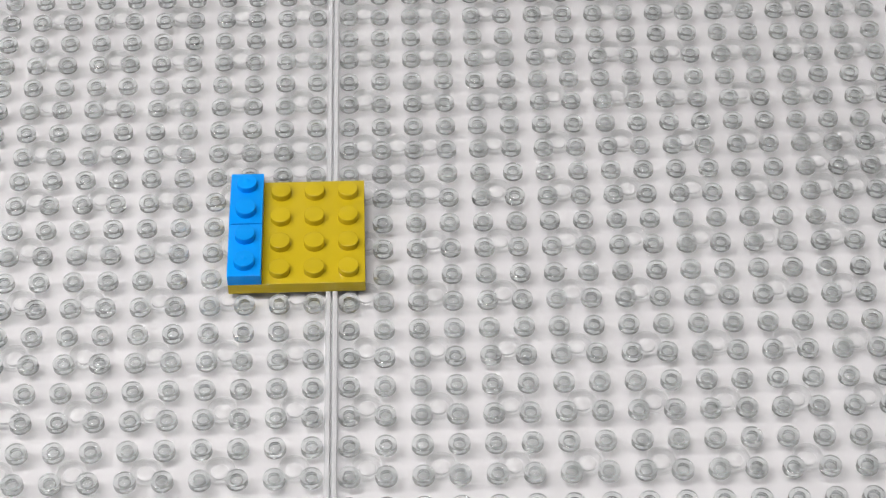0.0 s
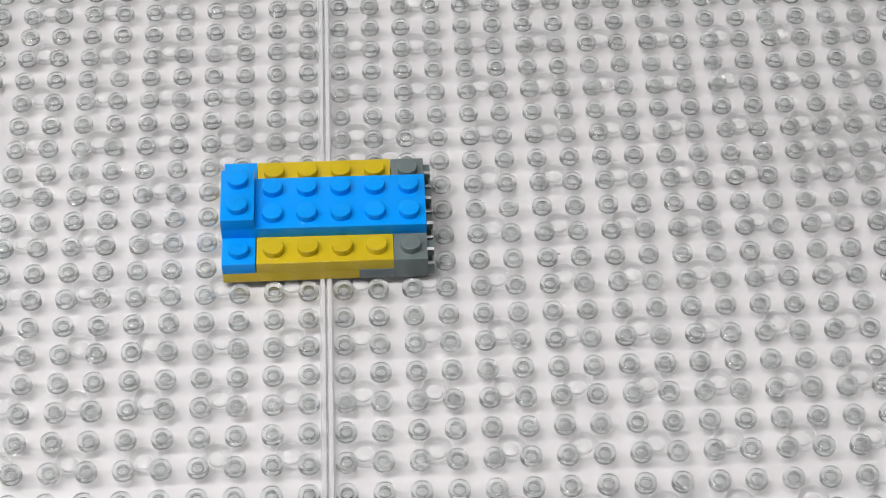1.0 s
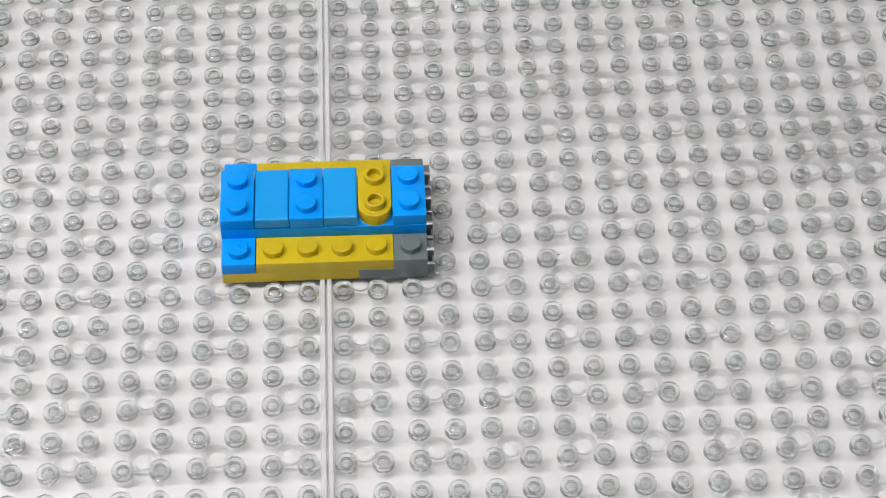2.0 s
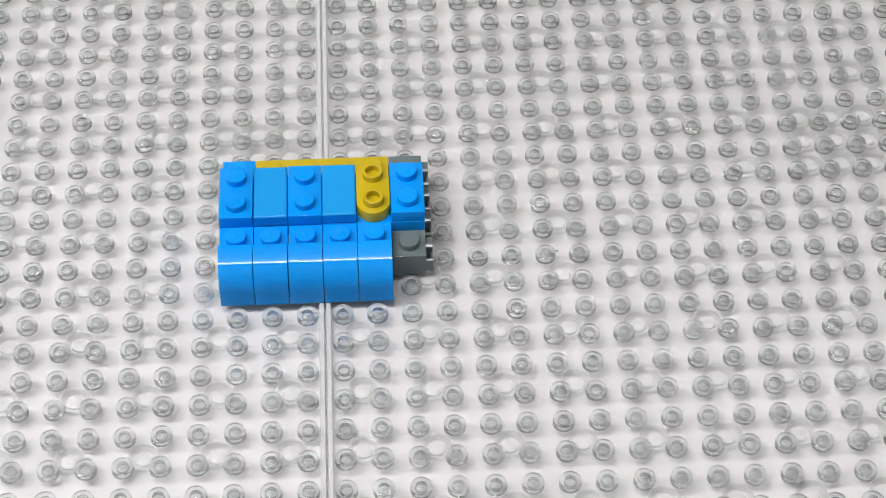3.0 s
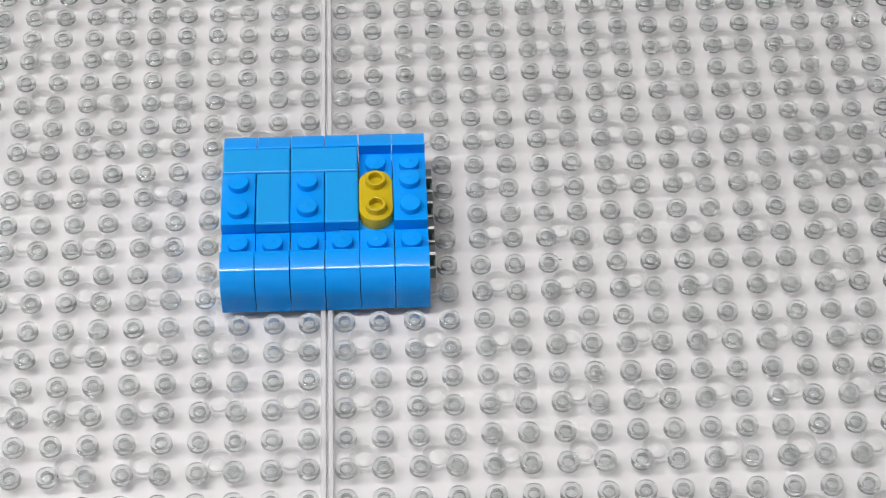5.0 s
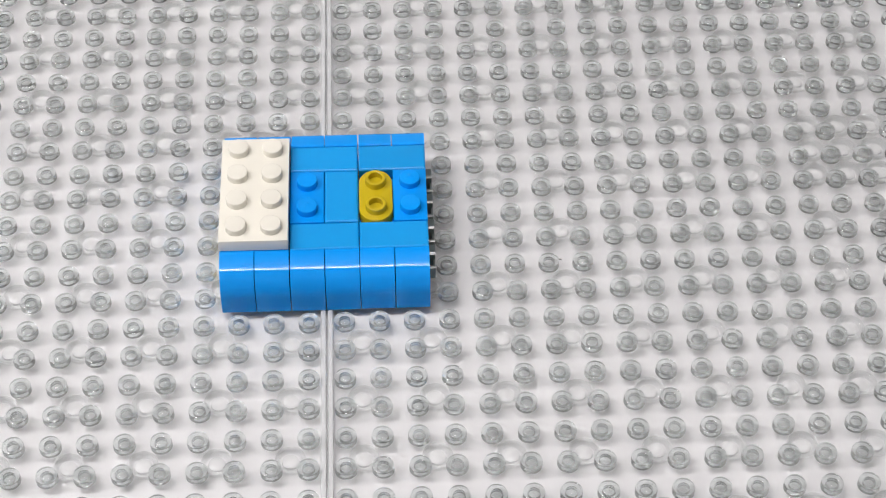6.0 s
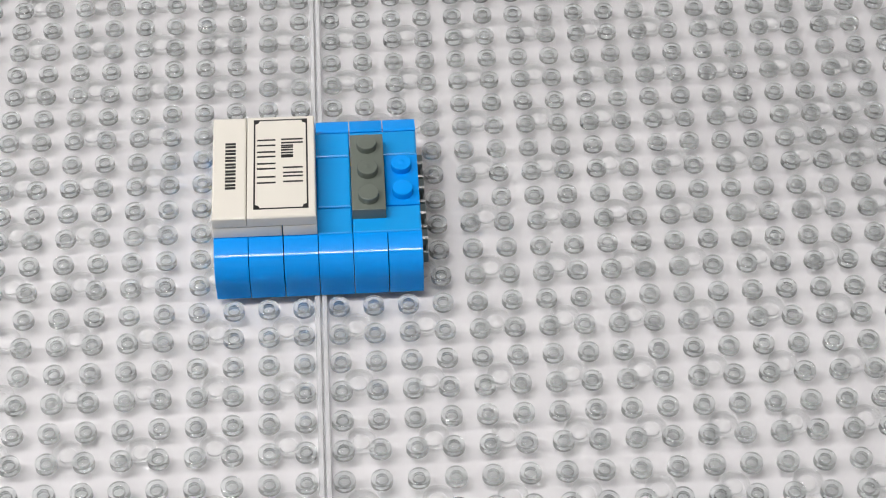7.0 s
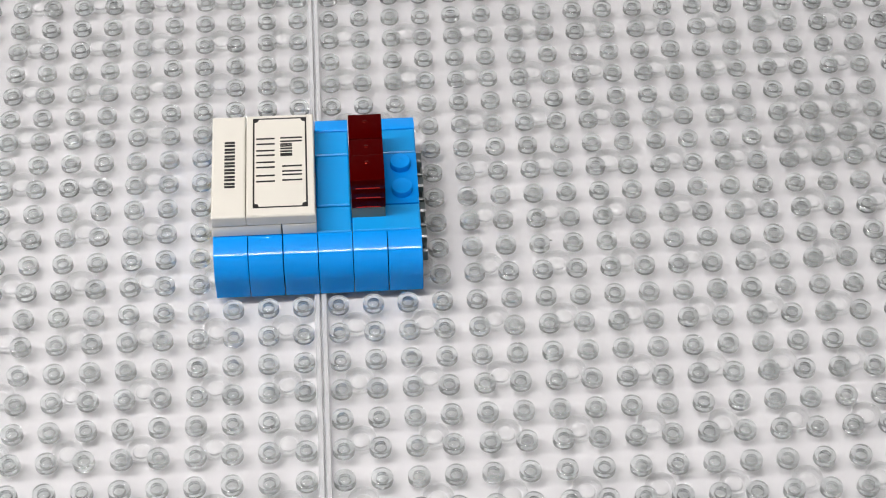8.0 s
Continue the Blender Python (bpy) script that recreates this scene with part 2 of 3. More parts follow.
def lathe(bm, profile, n=24):
    """Turn a profile of (radius, z) round the z axis; a radius of 0 closes it."""
    rings = []
    for r, z in profile:
        if r == 0:
            rings.append([bm.verts.new((0, 0, z))])
        else:
            rings.append([bm.verts.new((r * math.cos(2 * math.pi * k / n), r * math.sin(2 * math.pi * k / n), z)) for k in range(n)])
    for a, b in zip(rings, rings[1:]):
        for k in range(n):
            l = (k + 1) % n
            if len(b) == 1:
                bm.faces.new((a[k], a[l], b[0]))
            elif len(a) == 1:
                bm.faces.new((a[0], b[l], b[k]))
            else:
                bm.faces.new((a[k], a[l], b[l], b[k]))


# ---- stud meshes, shared by all pieces of a colour ----
STUDS = {}


def stud_mesh(material, kind):
    if (material.name, kind) not in STUDS:
        bm = bmesh.new()
        edge = [(2.4 - 0.22 + 0.22 * math.cos(a), 1.75 - 0.22 + 0.22 * math.sin(a)) for a in (0, math.pi / 6, math.pi / 3, math.pi / 2)]
        if kind == "open":
            lathe(bm, [(2.4, -0.1)] + edge + [(1.72, 1.75), (1.6, 1.65), (1.6, -1.4), (0, -1.4)], 32)
        elif kind == "domed":
            lathe(bm, [(2.4, -0.1)] + edge + [(1.2, 1.752), (0.8, 1.765), (0.5, 1.86), (0.3, 1.92), (0.13, 1.945), (0, 1.95)], 32)
        else:
            lathe(bm, [(2.4, -0.1)] + edge + [(1.2, 1.752), (0, 1.755)], 32)
        STUDS[(material.name, kind)] = mesh_of(bm, "stud", material, 40)
    return STUDS[(material.name, kind)]


# ---- kinds of pieces; each is an Empty at the middle of its foot ----
BODIES = {}
MOVES = []     # thing, time it is set down, place in mm


def piece(name, key, make, material, label, category, group="", smooth=35):
    base = tagged(new(name), label, category, group)
    base.empty_display_size = 0.004
    if key not in BODIES:
        bm = bmesh.new()
        make(bm)
        BODIES[key] = mesh_of(bm, "body", material, smooth)
    part("body", BODIES[key], base)
    return base


def plate(nx, ny, material, label, group="", domes=0, kind="flat"):
    """A studded plate, nx by ny studs; domes: how many of its studs catch a spark on a domed top."""
    g = 0.1
    base = piece("building_plate", ("plate", nx, ny, material.name), lambda bm: hollow(bm, -nx * P / 2 + g, nx * P / 2 - g, -ny * P / 2 + g, ny * P / 2 - g, 0, H),
                 material, label, "toy brick", group)
    count = 0
    for j in range(ny):
        for i in range(nx):
            k = "domed" if count in (domes if isinstance(domes, tuple) else ()) else kind
            part("stud", stud_mesh(material, k), base, ((i - nx / 2 + 0.5) * P, (j - ny / 2 + 0.5) * P, H))
            count += 1
    return base


def tile(nx, ny, material, label, group="", nubs=False):
    """A smooth tile; nubs: small bumps added on its top to catch a red spark."""
    g = 0.09

    def make(bm):
        if nubs:
            box(bm, -nx * P / 2 + g, nx * P / 2 - g, -ny * P / 2 + g, ny * P / 2 - g, 0.03, H, 0.18, 3)
        else:
            hollow(bm, -nx * P / 2 + g, nx * P / 2 - g, -ny * P / 2 + g, ny * P / 2 - g, 0, H, 1.2, 0.28, 0.25)
    base = piece("building_tile", ("tile", nx, ny, material.name), make, material, label, "toy brick", group, 35 if nubs else 12)
    if nubs:
        # bumps added for the sparks that come from inside the red plastic
        if "nub" not in BODIES:
            bm = bmesh.new()
            lathe(bm, [(0.55, -0.01), (0.38, 0.065), (0.22, 0.12), (0.09, 0.14), (0, 0.142)], 16)
            BODIES["nub"] = mesh_of(bm, "moulding_mark", RED_SPARK, 60)
        # added strip: the bright inner reflection along the foot, as a lighter colour
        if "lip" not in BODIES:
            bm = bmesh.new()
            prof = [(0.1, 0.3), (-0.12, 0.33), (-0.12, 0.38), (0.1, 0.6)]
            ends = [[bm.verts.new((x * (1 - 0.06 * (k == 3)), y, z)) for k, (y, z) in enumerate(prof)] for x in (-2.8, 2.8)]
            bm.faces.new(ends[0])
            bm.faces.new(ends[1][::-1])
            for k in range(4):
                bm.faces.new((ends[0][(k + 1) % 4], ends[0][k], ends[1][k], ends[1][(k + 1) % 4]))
            BODIES["lip"] = mesh_of(bm, "lip", RED_GLINT, 35)
        part("lip", BODIES["lip"], base, (0, -ny * P / 2 + g, 0), "lighter red strip, an inner reflection painted along the foot")
        for j in range(ny):
            part("moulding_mark", BODIES["nub"], base, (0, (j - ny / 2 + 0.5) * P + 1.5, H))
    return base


def rounded_plate(material, label):
    """A one by two plate with round ends and two open studs."""
    def make(bm):
        n, r = 20, P / 2 - 0.1
        outline = [(r * math.cos(a), P / 2 + r * math.sin(a)) for a in (math.pi * k / n for k in range(n + 1))]
        outline += [(-x, -y) for x, y in outline]
        rings = []
        for s, z in ((1.0, 0), (1.0, H - 0.2), (0.985, H - 0.06), (0.95, H)):
            rings.append([bm.verts.new((x * s, y * s if s == 1 else y - math.copysign(r * (1 - s), y), z)) for x, y in outline])
        m = len(outline)
        for a, b in zip(rings, rings[1:]):
            for k in range(m):
                bm.faces.new((a[k], a[(k + 1) % m], b[(k + 1) % m], b[k]))
        bm.faces.new(rings[-1])
        bm.faces.new(rings[0][::-1])
    base = piece("rounded_plate", ("round", material.name), make, material, label, "toy brick")
    for y in (-P / 2, P / 2):
        part("stud", stud_mesh(material, "open"), base, (0, y, H))
    return base


def curved_slope(material, label, group):
    """One stud wide, two long: a ledge with a stud behind, a bowed front that reaches down to the ground sheet. y = 0 is the joint."""
    def make(bm):
        x0, x1 = -P / 2 + 0.1, P / 2 - 0.1
        prof = [(7.9, 6.45), (7.9, 9.6), (0.0, 9.6), (0.0, 12.62), (-0.12, 12.75), (-0.3, 12.8)]
        for tilt, run in ((12, 0.6), (16.5, 0.9), (18, 1.3), (18, 1.3), (20.5, 0.14), (22, 0.3), (23.5, 0.14), (28, 0.08), (34, 0.06)):
            y, z = prof[-1]
            prof.append((y - run * math.cos(radians(tilt)), z - run * math.sin(radians(tilt))))
        r = (prof[-1][0] + 7.9) / (1 - math.sin(radians(38)))
        zc = prof[-1][1] - r * math.cos(radians(38))
        prof += [(-7.9 + r - r * math.sin(a), zc + r * math.cos(a)) for a in (radians(d) for d in (44, 50, 56, 63, 70, 77, 84, 90))]
        prof += [(-7.9, 0.35), (-7.7, 0.15), (-0.1, 0.15), (-0.1, 6.45)]
        a = [bm.verts.new((x0, y, z)) for y, z in prof]
        b = [bm.verts.new((x1, y, z)) for y, z in prof]
        n = len(prof)
        side = [bm.faces.new(a[::-1]), bm.faces.new(b)]
        for k in range(n):
            bm.faces.new((a[k], a[(k + 1) % n], b[(k + 1) % n], b[k]))
        bmesh.ops.recalc_face_normals(bm, faces=bm.faces)
        es = [e for f in side for e in f.edges]
        bmesh.ops.bevel(bm, geom=es, offset=0.07, segments=1, affect="EDGES", profile=0.5)
    base = piece("curved_slope", ("slope", material.name), make, material, label, "toy brick", group)
    part("stud", stud_mesh(material, "domed"), base, (0, 3.95, 9.6))
    return base


def hinge_plate(material, label):
    """A two-high step piece with a slotted rail along its outer side."""
    def make(bm):
        hollow(bm, -0.1 + 0.2, P - 0.1, -P + 0.1, P - 0.1, 0, 2 * H)
        box(bm, -P + 0.1, 0.1, -P + 0.1, P - 0.1, 0, H - 0.02, 0.1)
    base = piece("hinge_plate", ("hinge", material.name), make, material, label, "toy brick", "grey hinge plates")
    for y in (-P / 2, P / 2):
        part("stud", stud_mesh(material, "flat"), base, (P / 2, y, 2 * H))
    key = ("rail", material.name)
    if key not in BODIES:
        bm = bmesh.new()
        for y in (-P / 2, P / 2):
            prof = [(y + 3.4, 0.4), (y + 3.4, 4.5), (y + 3.3, 4.6), (y + 1.05, 4.6), (y + 0.45, 4.36), (y + 0.4, 4.2), (y + 0.4, 0.4)]
            ends = [[bm.verts.new((x, v, z)) for v, z in prof] for x in (P - 0.15, P + 1.5)]
            bm.faces.new(ends[0])
            bm.faces.new(ends[1][::-1])
            for k in range(7):
                bm.faces.new((ends[0][(k + 1) % 7], ends[0][k], ends[1][k], ends[1][(k + 1) % 7]))
            rib = [(y - 3.3, 0.4), (y - 3.3, 3.82), (y - 3.15, 3.89), (y - 3.0, 3.95), (y - 2.85, 4.0), (y - 2.6, 4.0), (y - 2.6, 0.4)]
            ends = [[bm.verts.new((x, v, z)) for v, z in rib] for x in (P - 0.15, P + 1.5)]
            bm.faces.new(ends[0][::-1])
            bm.faces.new(ends[1])
            for k in range(7):
                bm.faces.new((ends[0][k], ends[0][(k + 1) % 7], ends[1][(k + 1) % 7], ends[1][k]))
            box(bm, P + 1.05, P + 1.5, y - 2.6, y + 0.4, 0.4, 2.6, 0.08)
        BODIES[key] = mesh_of(bm, "rail", material, 12)
    part("rail", BODIES[key], base, label="dark slotted rail")
    return base


def ink_bars(name, bars, parent, z):
    """Printed marks: flat black bars, each x0, x1, y0, y1."""
    for x0, x1, y0, y1 in bars:
        bm = bmesh.new()
        box(bm, x0, x1, y0, y1, z, z + 0.03)
        part(name, mesh_of(bm, name, INK), parent)


def place(thing, t, x, y, z, turn=0.0):
    """Set a piece down at t seconds with its foot's middle at x, y, z; it waits beside the sheet until then."""
    MOVES.append((thing, t, (x + random.uniform(-0.05, 0.05), y + random.uniform(-0.05, 0.05), z), turn + random.uniform(-0.25, 0.25)))
    return thing


# ---- the room ----
def slab(name, x0, x1, y0, y1, z0, z1, material, kind="structure", label="", category=""):
    bm = bmesh.new()
    box(bm, x0, x1, y0, y1, z0, z1)
    return tagged(new(name, mesh_of(bm, name, material)), label, category, "", kind)


slab("tabletop", -1900, 950, -950, 950, TABLE_Z - 30, TABLE_Z, PAPER)
slab("ceiling", -1900, 950, -1050, 950, 1600, 1640, WALL)
slab("wall_north", -1900, 950, 950, 1000, TABLE_Z - 30, 1640, WALL)
slab("wall_east", 950, 1000, -1050, 1000, TABLE_Z - 30, 1640, WALL)
slab("wall_west", -1950, -1900, -1050, 1000, TABLE_Z - 30, 1640, WALL)


def window_wall():
    """The south wall with a window opening."""
    bm = bmesh.new()
    for a in ((-1900, 950, TABLE_Z - 30, 400), (-1900, 950, 1100, 1640), (-1900, -850, 400, 1100), (450, 950, 400, 1100)):
        box(bm, a[0], a[1], -1050, -950, a[2], a[3])
    return tagged(new("wall_south", mesh_of(bm, "wall_south", WALL)), kind="structure")


window_wall()

ceiling_lamp = tagged(new("hanging_lamp"), "long white strip lamp hanging over the table", "lamp")
ceiling_lamp.location = LAMP + Vector((0, 0, 0.006))
bm = bmesh.new()
box(bm, -770, 770, -75, 75, 4, 34, 3)
part("housing", mesh_of(bm, "housing", METAL, 35), ceiling_lamp)
bm = bmesh.new()
box(bm, -760, 760, -65, 65, 1, 4)
part("diffuser", mesh_of(bm, "diffuser", m_glow), ceiling_lamp, label="glowing white diffuser")
bm = bmesh.new()
lathe(bm, [(0, 30), (4, 30), (4, 216), (0, 216)], 12)
cord = part("cord", mesh_of(bm, "cord", METAL, 35), ceiling_lamp)


# ---- two clear baseplates that meet in a straight seam at x = 0 ----
SHEET = 1.0      # thickness of the studded sheet
RIM = 2.35        # height of the rim and of the tubes below


def holed_sheet(x0, x1, y0, y1, z, r, up):
    """A flat sheet with a round opening at every stud place, as vertex and face lists."""
    vs, fs, n = [], [], 24
    for cx in np.arange(x0 + P / 2, x1, P):
        for cy in np.arange(y0 + P / 2, y1, P):
            o = len(vs)
            for k in range(n):
                a = 2 * math.pi * k / n
                c, s = math.cos(a), math.sin(a)
                q = (P / 2) / max(abs(c), abs(s))
                vs.append((cx + r * c, cy + r * s, z))
                vs.append((cx + q * c, cy + q * s, z))
            for k in range(n):
                l = (k + 1) % n
                f = (o + 2 * k, o + 2 * k + 1, o + 2 * l + 1, o + 2 * l)
                fs.append(f if up else f[::-1])
    return vs, fs


def clear_stud_mesh():
    """A clear stud: upright wall, softened rim, flat top, and a blind hole that comes up from below."""
    bm = bmesh.new()
    edge = [(2.4 - 0.2 + 0.2 * math.cos(a), 1.75 - 0.2 + 0.2 * math.sin(a)) for a in (0, math.pi / 6, math.pi / 3, math.pi / 2)]
    lathe(bm, [(2.45, 0.0)] + edge + [(1.0, 1.752), (0, 1.752)], 24)
    hole = bmesh.new()
    lathe(hole, [(2.43, 0.0), (1.42, 0.0), (1.32, 1.1), (1.12, 1.22), (0, 1.26)], 24)
    bmesh.ops.reverse_faces(hole, faces=hole.faces)
    tmp = bpy.data.meshes.new("hole")
    hole.to_mesh(tmp)
    hole.free()
    bm.from_mesh(tmp)
    bpy.data.meshes.remove(tmp)
    return mesh_of(bm, "clear_stud", CLEAR_STUDS, 50)


def baseplate(x0, x1, y0, y1, near, label):
    """near: the stretch of stud places (columns and rows) that is built stud by stud."""
    base = tagged(new("baseplate"), label, "baseplate")
    base.location = (0, 0, TABLE_Z * MM)
    up = -TABLE_Z
    va, fa = holed_sheet(x0, x1, y0, y1, 0.0, 2.45, True)
    vs, fs = list(va), list(fa)
    o = len(vs)
    vs += [(x, y, z) for z in (-SHEET, 0.0) for x, y in ((x0, y0), (x1, y0), (x1, y1), (x0, y1))]
    fs += [(o + k, o + (k + 1) % 4, o + 4 + (k + 1) % 4, o + 4 + k) for k in range(4)] + [(o + 3, o + 2, o + 1, o)]
    me = bpy.data.meshes.new("sheet")
    me.from_pydata([Vector(v) * MM for v in vs], [], fs)
    bm = bmesh.new()
    bm.from_mesh(me)
    bmesh.ops.remove_doubles(bm, verts=bm.verts, dist=1e-6)
    bm.to_mesh(me)
    bm.free()
    me.materials.append(CLEAR)
    part("sheet", me, base, (0, 0, up))
    w = 1.32
    for name, a in (("rim", (x0, x1, y0, y0 + w)), ("rim", (x0, x1, y1 - w, y1)), ("rim", (x0, x0 + w, y0 + w, y1 - w)), ("rim", (x1 - w, x1, y0 + w, y1 - w))):
        bm = bmesh.new()
        box(bm, a[0] + 0.05, a[1] - 0.05, a[2], a[3], -RIM, 0.06, 0.3)
        part(name, mesh_of(bm, "rim", CLEAR_RIM, 35), base, (0, 0, up))
    c0, c1, r0, r1 = near
    far_v, far_f = [], []
    sv = [v.co.copy() for v in CLEAR_STUD.vertices]
    sf = [tuple(p.vertices) for p in CLEAR_STUD.polygons]
    for cx in np.arange(x0 + P / 2, x1, P):
        for cy in np.arange(y0 + P / 2, y1, P):
            i, j = math.floor(cx / P), round(cy / P)
            if c0 <= i <= c1 and r0 <= j <= r1:
                s = part("stud", CLEAR_STUD, base, (cx, cy, up))
                s.rotation_euler.z = random.uniform(0, 6.28)
            else:
                o = len(far_v)
                far_v += [v + Vector((cx, cy, 0)) * MM for v in sv]
                far_f += [tuple(k + o for k in f) for f in sf]
    me = bpy.data.meshes.new("outer_studs")
    me.from_pydata(far_v, [], far_f)
    me.materials.append(CLEAR_STUDS)
    for p in me.polygons:
        p.use_smooth = True
    me.set_sharp_from_angle(angle=radians(50))
    tagged(part("outer_studs", me, base, (0, 0, up)), kind="stuff")
    for cx in np.arange(-200, 200.1, 16):
        for cy in np.arange(-196, 252.1, 16):
            if x0 + 5 < cx < x1 - 5 and y0 + 5 < cy < y1 - 5:
                part("tube", TUBE, base, (cx, cy, up))
    for c in (-16, 16, 128):
        for dx, dy in ((0, -8), (0, 0), (0, 8), (-8, 0), (8, 0)):
            if x0 < c < x1 and (c + dx, dy) != (24, 0):
                part("tube", TUBE, base, (c + dx, 52 + dy, up))
    return base


CLEAR_STUD = clear_stud_mesh()
bm = bmesh.new()
lathe(bm, [(2.35, -SHEET - 0.02), (2.35, -RIM), (3.35, -RIM), (3.35, -SHEET - 0.02), (2.35, -SHEET - 0.02)], 28)
wall = len(bm.faces)
# added white bead and domed pad: the tube's bright arc and bright middle, painted
lathe(bm, [(3.36, -SHEET - 0.2), (3.38, -SHEET - 0.08), (3.3, -SHEET - 0.01), (3.12, -SHEET - 0.01)], 28)
lathe(bm, [(1.95, -RIM), (1.85, -RIM + 0.5), (1.4, -RIM + 0.72), (0, -RIM + 0.8)], 28)
bm.faces.ensure_lookup_table()
for f in bm.faces[wall:]:
    f.material_index = 1
TUBE = mesh_of(bm, "tube", CLEAR_TUBES, 50)
TUBE.materials.append(TUBE_GLINT)
baseplate(-128, -0.12, -100, 156, (-11, -1, -6, 14), "clear studded baseplate on the white table")
baseplate(0.12, 192, -100, 156, (0, 13, -6, 14), "large clear studded baseplate beside the seam")

bm = bmesh.new()
box(bm, -0.5, 0.5, -0.17, 0.17, 0, 0.2, 0.08)
speck = tagged(new("dirt_speck", mesh_of(bm, "dirt_speck", SPECK)), "tiny dark fibre lying on the clear plate", "dirt")
speck.matrix_world = pose(0.0548, 0.0175, 0.0, 0, 0, -12)


# ---- the toy model, step by step: columns -3 to 2 in x, rows 2 to 5 in y ----
def col(i):
    return (i + 0.5) * P


Y_MID = 3.5 * P
blue_small = "bright blue one by two studded plate"
place(plate(4, 4, YELLOW, "mustard yellow four by four plate on the clear sheet"), 0, -8, Y_MID, 0)
place(plate(1, 2, BLUE, blue_small, "blue edge plates", (0,)), 0, col(-3), 2.5 * P, H)
place(plate(1, 2, BLUE, blue_small, "blue edge plates", (1,)), 0, col(-3), 4.5 * P, H)
place(plate(4, 4, YELLOW, "mustard yellow four by four plate of the second layer", "", (6,)), 0.1, 0, Y_MID, H)
place(hinge_plate(GREY, "blue-grey two-high hinge plate with slotted rail"), 0.3, 2 * P, 4.5 * P, 0)
place(hinge_plate(GREY, "blue-grey two-high hinge plate with slotted rail"), 0.5, 2 * P, 2.5 * P, 0)
place(plate(6, 2, BLUE, "bright blue two by six plate across the model"), 0.7, 0, Y_MID, 2 * H)
place(plate(1, 2, BLUE, blue_small, "blue top plates", (0,)), 0.9, col(-3), Y_MID, 3 * H)
place(tile(1, 2, BLUE_TILE, "smooth bright blue one by two tile", "blue tiles"), 1.1, col(-2), Y_MID, 3 * H)
place(plate(1, 2, BLUE, blue_small, "blue top plates", (0,)), 1.3, col(-1), Y_MID, 3 * H)
place(tile(1, 2, BLUE_TILE, "smooth bright blue one by two tile", "blue tiles"), 1.5, col(0), Y_MID, 3 * H)
place(rounded_plate(YELLOW, "mustard yellow round-ended plate with two open studs"), 1.7, col(1), Y_MID, 3 * H)
place(plate(1, 2, BLUE, blue_small, "blue top plates", (1,)), 1.9, col(2), Y_MID, 3 * H)
for k in range(6):
    place(curved_slope(BLUE, "glossy bright blue curved slope along the front", "front slopes"), 2.1 + 0.2 * k, col(k - 3), 1.5 * P, 0)
for k in range(6):
    place(curved_slope(BLUE, "glossy bright blue curved slope along the back", "back slopes"), 3.3 + 0.2 * k, col(k - 3), 5.5 * P, 0, 180)
for k in range(3):
    place(tile(2, 1, BLUE_TILE, "smooth bright blue tile over the slope joints", "joint tiles"), 4.7 + 0.2 * k, -16 + 16 * k, 5 * P, 3 * H)
for k in range(3):
    place(tile(2, 1, BLUE_TILE, "smooth bright blue tile over the slope joints", "joint tiles"), 5.3 + 0.2 * k, -16 + 16 * k, 2 * P, 3 * H)
place(plate(2, 4, WHITE, "off-white two by four studded plate"), 5.9, -16, Y_MID, 4 * H)
place(plate(1, 4, WHITE, "off-white one by four studded plate"), 6.1, col(-1), Y_MID, 4 * H)
badge = tile(1, 4, WHITE, "off-white one by four tile with dark printed marks")
ink_bars("printed_mark", [(-0.95, 1.5, 7.7 - 2.16 * k - d - 0.7, 7.7 - 2.16 * k - d) for k in range(7) for d in (0, 0.95)], badge, H)
place(badge, 6.3, col(-3), Y_MID, 5 * H)
place(tile(2, 4, WHITE, "smooth off-white two by four tile"), 6.5, -8, Y_MID, 5 * H)


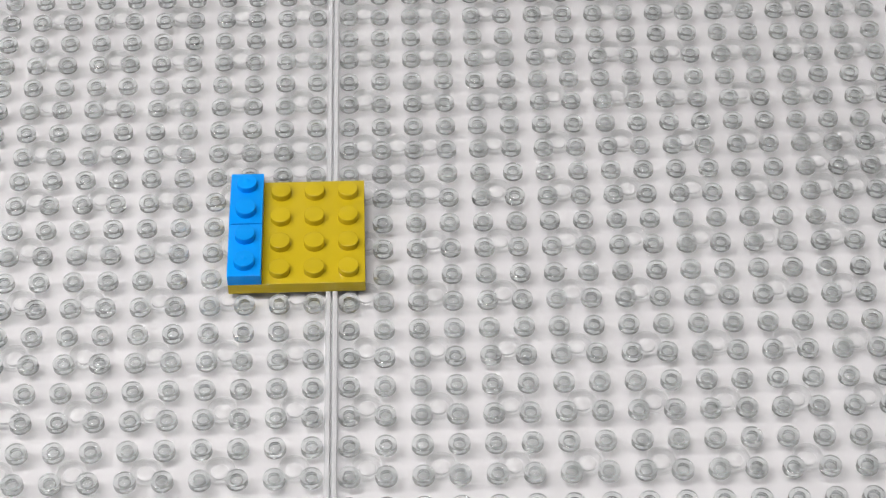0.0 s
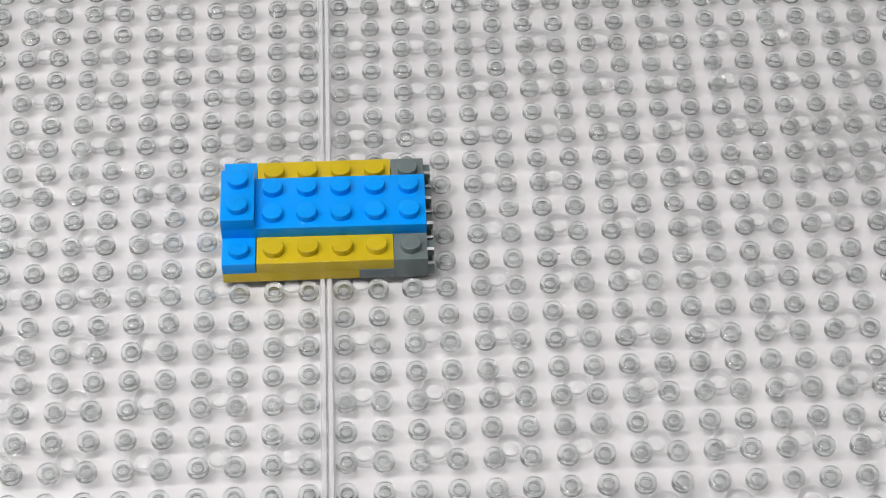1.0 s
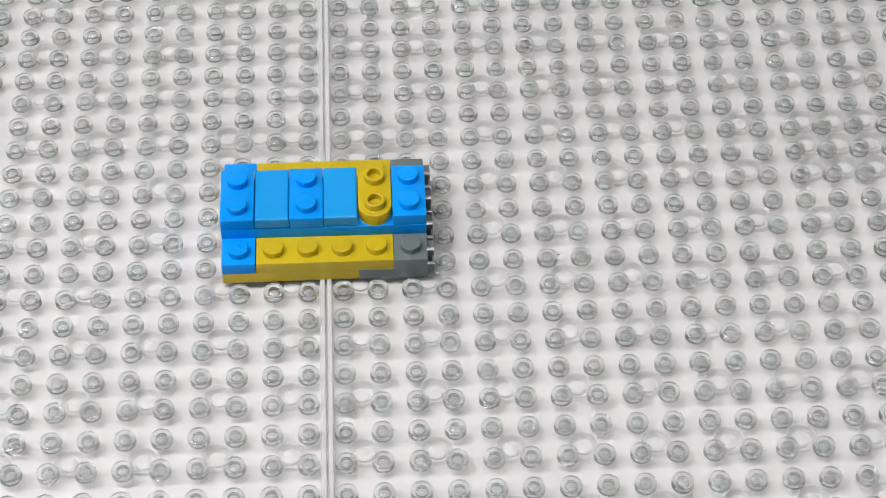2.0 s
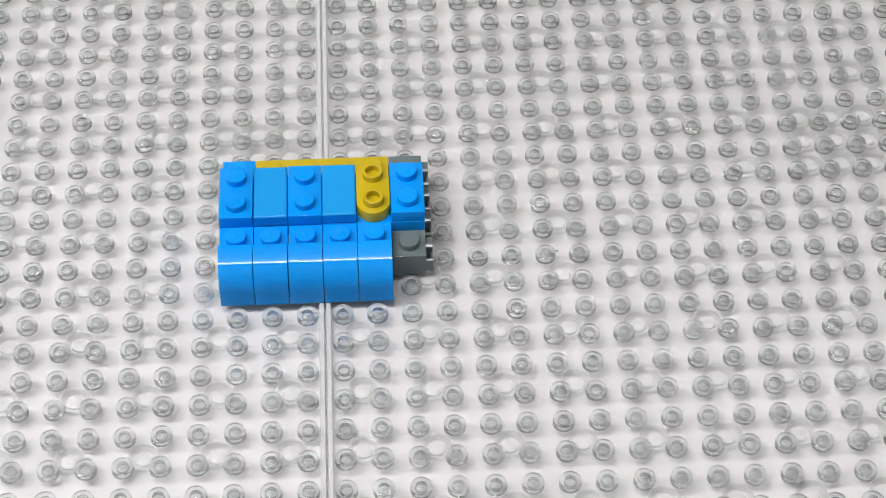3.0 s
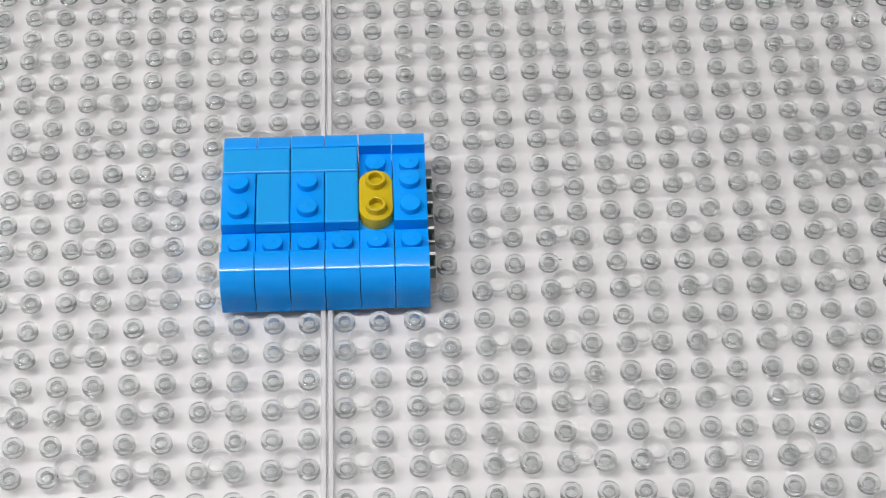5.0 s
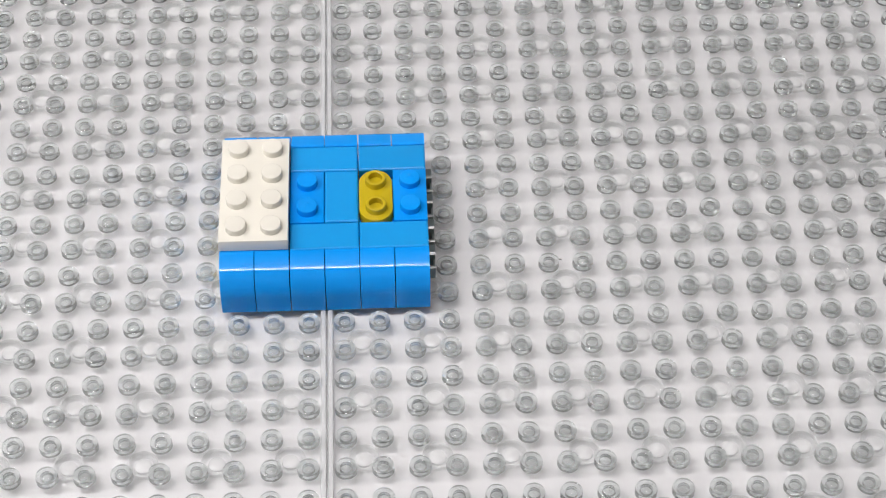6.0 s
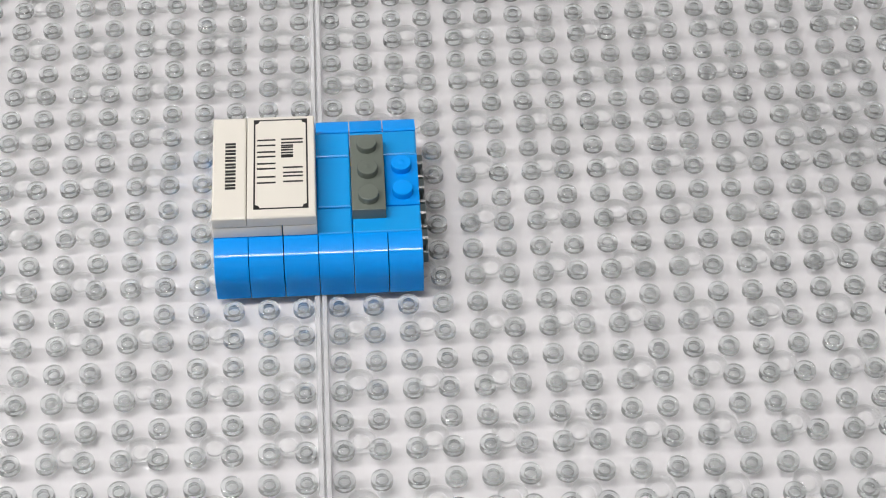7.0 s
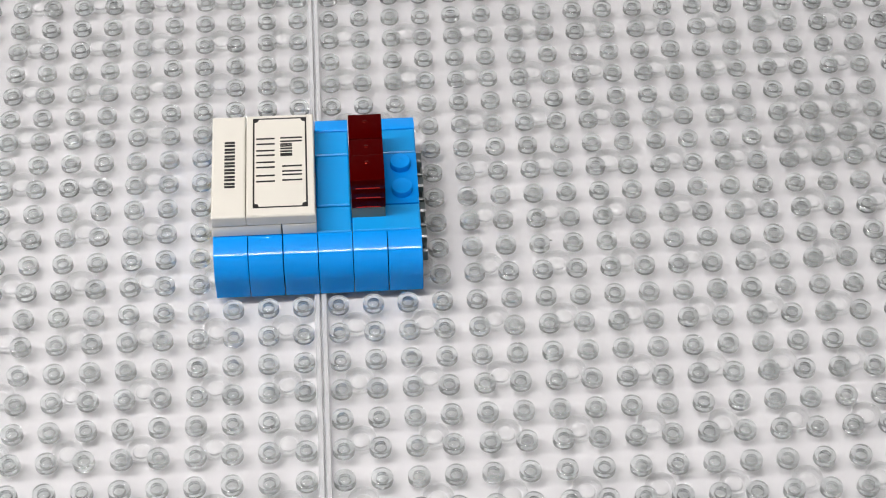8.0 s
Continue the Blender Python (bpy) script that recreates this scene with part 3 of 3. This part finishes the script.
def plate_print():
    """A thin printed sheet, standing in for a second, printed tile: a black rule with corner marks, and bars for the
    writing.
    """
    base = tagged(new("printed_tile_face"), "thin off-white sheet standing in for a printed tile, with black rule and bars", "sticker")
    bm = bmesh.new()
    box(bm, -7.6, 7.6, -15.6, 15.6, 0, 0.05)
    part("sheet", mesh_of(bm, "sheet", WHITE), base)
    x0, x1, y0, y1, w = -6.4, 6.2, -13.5, 14.8, 0.4
    ink_bars("rule", [(x0, x0 + w, y0, y1), (x1 - w, x1, y0, y1), (x0 + w, x1 - w, y0, y0 + w), (x0 + w, x1 - w, y1 - w, y1)], base, 0.05)
    for x, sx in ((x0 + w, 1), (x1 - w, -1)):
        for y, sy in ((y0 + w, 1), (y1 - w, -1)):
            bm = bmesh.new()
            tri = [(0, 0), (1.0 * sx, 0), (0.75 * sx, 0.75 * sy), (0, 1.0 * sy)]
            low = [bm.verts.new((c, d, 0.05)) for c, d in tri]
            top = [bm.verts.new((c, d, 0.08)) for c, d in tri]
            bm.faces.new(top)
            for k in range(4):
                bm.faces.new((low[k], low[(k + 1) % 4], top[(k + 1) % 4], top[k]))
            bmesh.ops.recalc_face_normals(bm, faces=bm.faces)
            part("corner_mark", mesh_of(bm, "corner_mark", INK), base, (x, y, 0))
    words = [(0.0, 5.1, 8.5, 6.9), (0.0, 2.8, 6.5, 5.4), (0.0, 2.8, 5.1, 3.7), (0.0, 2.8, 3.4, 2.4), (0.4, 5.0, -0.5, -2.6), (0.4, 5.0, -3.2, -5.4)]
    words += [(-5.6, -1.3, 8.4, 6.2), (-5.6, -1.3, 4.6, 2.6), (-5.6, -1.3, 0.9, -1.2), (-5.6, -1.3, -3.3, -5.6)]
    for bx0, bx1, by1, by0 in words:
        ink_bars("printed_mark", [(bx0, bx1, by0, by0 + 0.5), (bx0, bx1, by1 - 0.5, by1)], base, 0.05)
    return base


# laid over the blank tile in place of swapping in a printed one
place(plate_print(), 6.7, -8, Y_MID, 6 * H)
place(plate(1, 3, STONE, "dark olive grey one by three plate", "", (1,)), 6.9, col(1), Y_MID, 4 * H)
red_tile = "dark clear red tile on the grey plate"
place(tile(1, 1, RED, red_tile, "red light tiles", True), 7.1, col(1), Y_MID - P, 5 * H)
place(tile(1, 2, RED, red_tile, "red light tiles", True), 7.3, col(1), Y_MID + P / 2, 5 * H)
place(tile(1, 1, RED, red_tile, "red light tiles", True), 7.5, col(1), Y_MID + P, 6 * H)
place(tile(1, 2, RED, red_tile, "red light tiles", True), 7.7, col(1), Y_MID - P / 2, 6 * H)
place(tile(1, 1, RED, red_tile, "red light tiles", True), 7.9, col(1), Y_MID - P, 7 * H)


def motions():
    """The pieces wait on the table beside the sheet; each is set in place at its own moment."""
    n = 0
    for thing, t, (x, y, z), turn in MOVES:
        there = pose(x * MM, y * MM, z * MM, 0, 0, turn)
        if t == 0:
            walk(thing, [(0, there), (8, there)])
            continue
        waiting = pose(-0.175 - 0.06 * (n // 7), -0.12 + 0.042 * (n % 7), TABLE_Z * MM, 0, 0, turn)
        n += 1
        walk(thing, [(0, waiting), (t - 1 / FPS, waiting), (t, there), (8, there)])


motions()
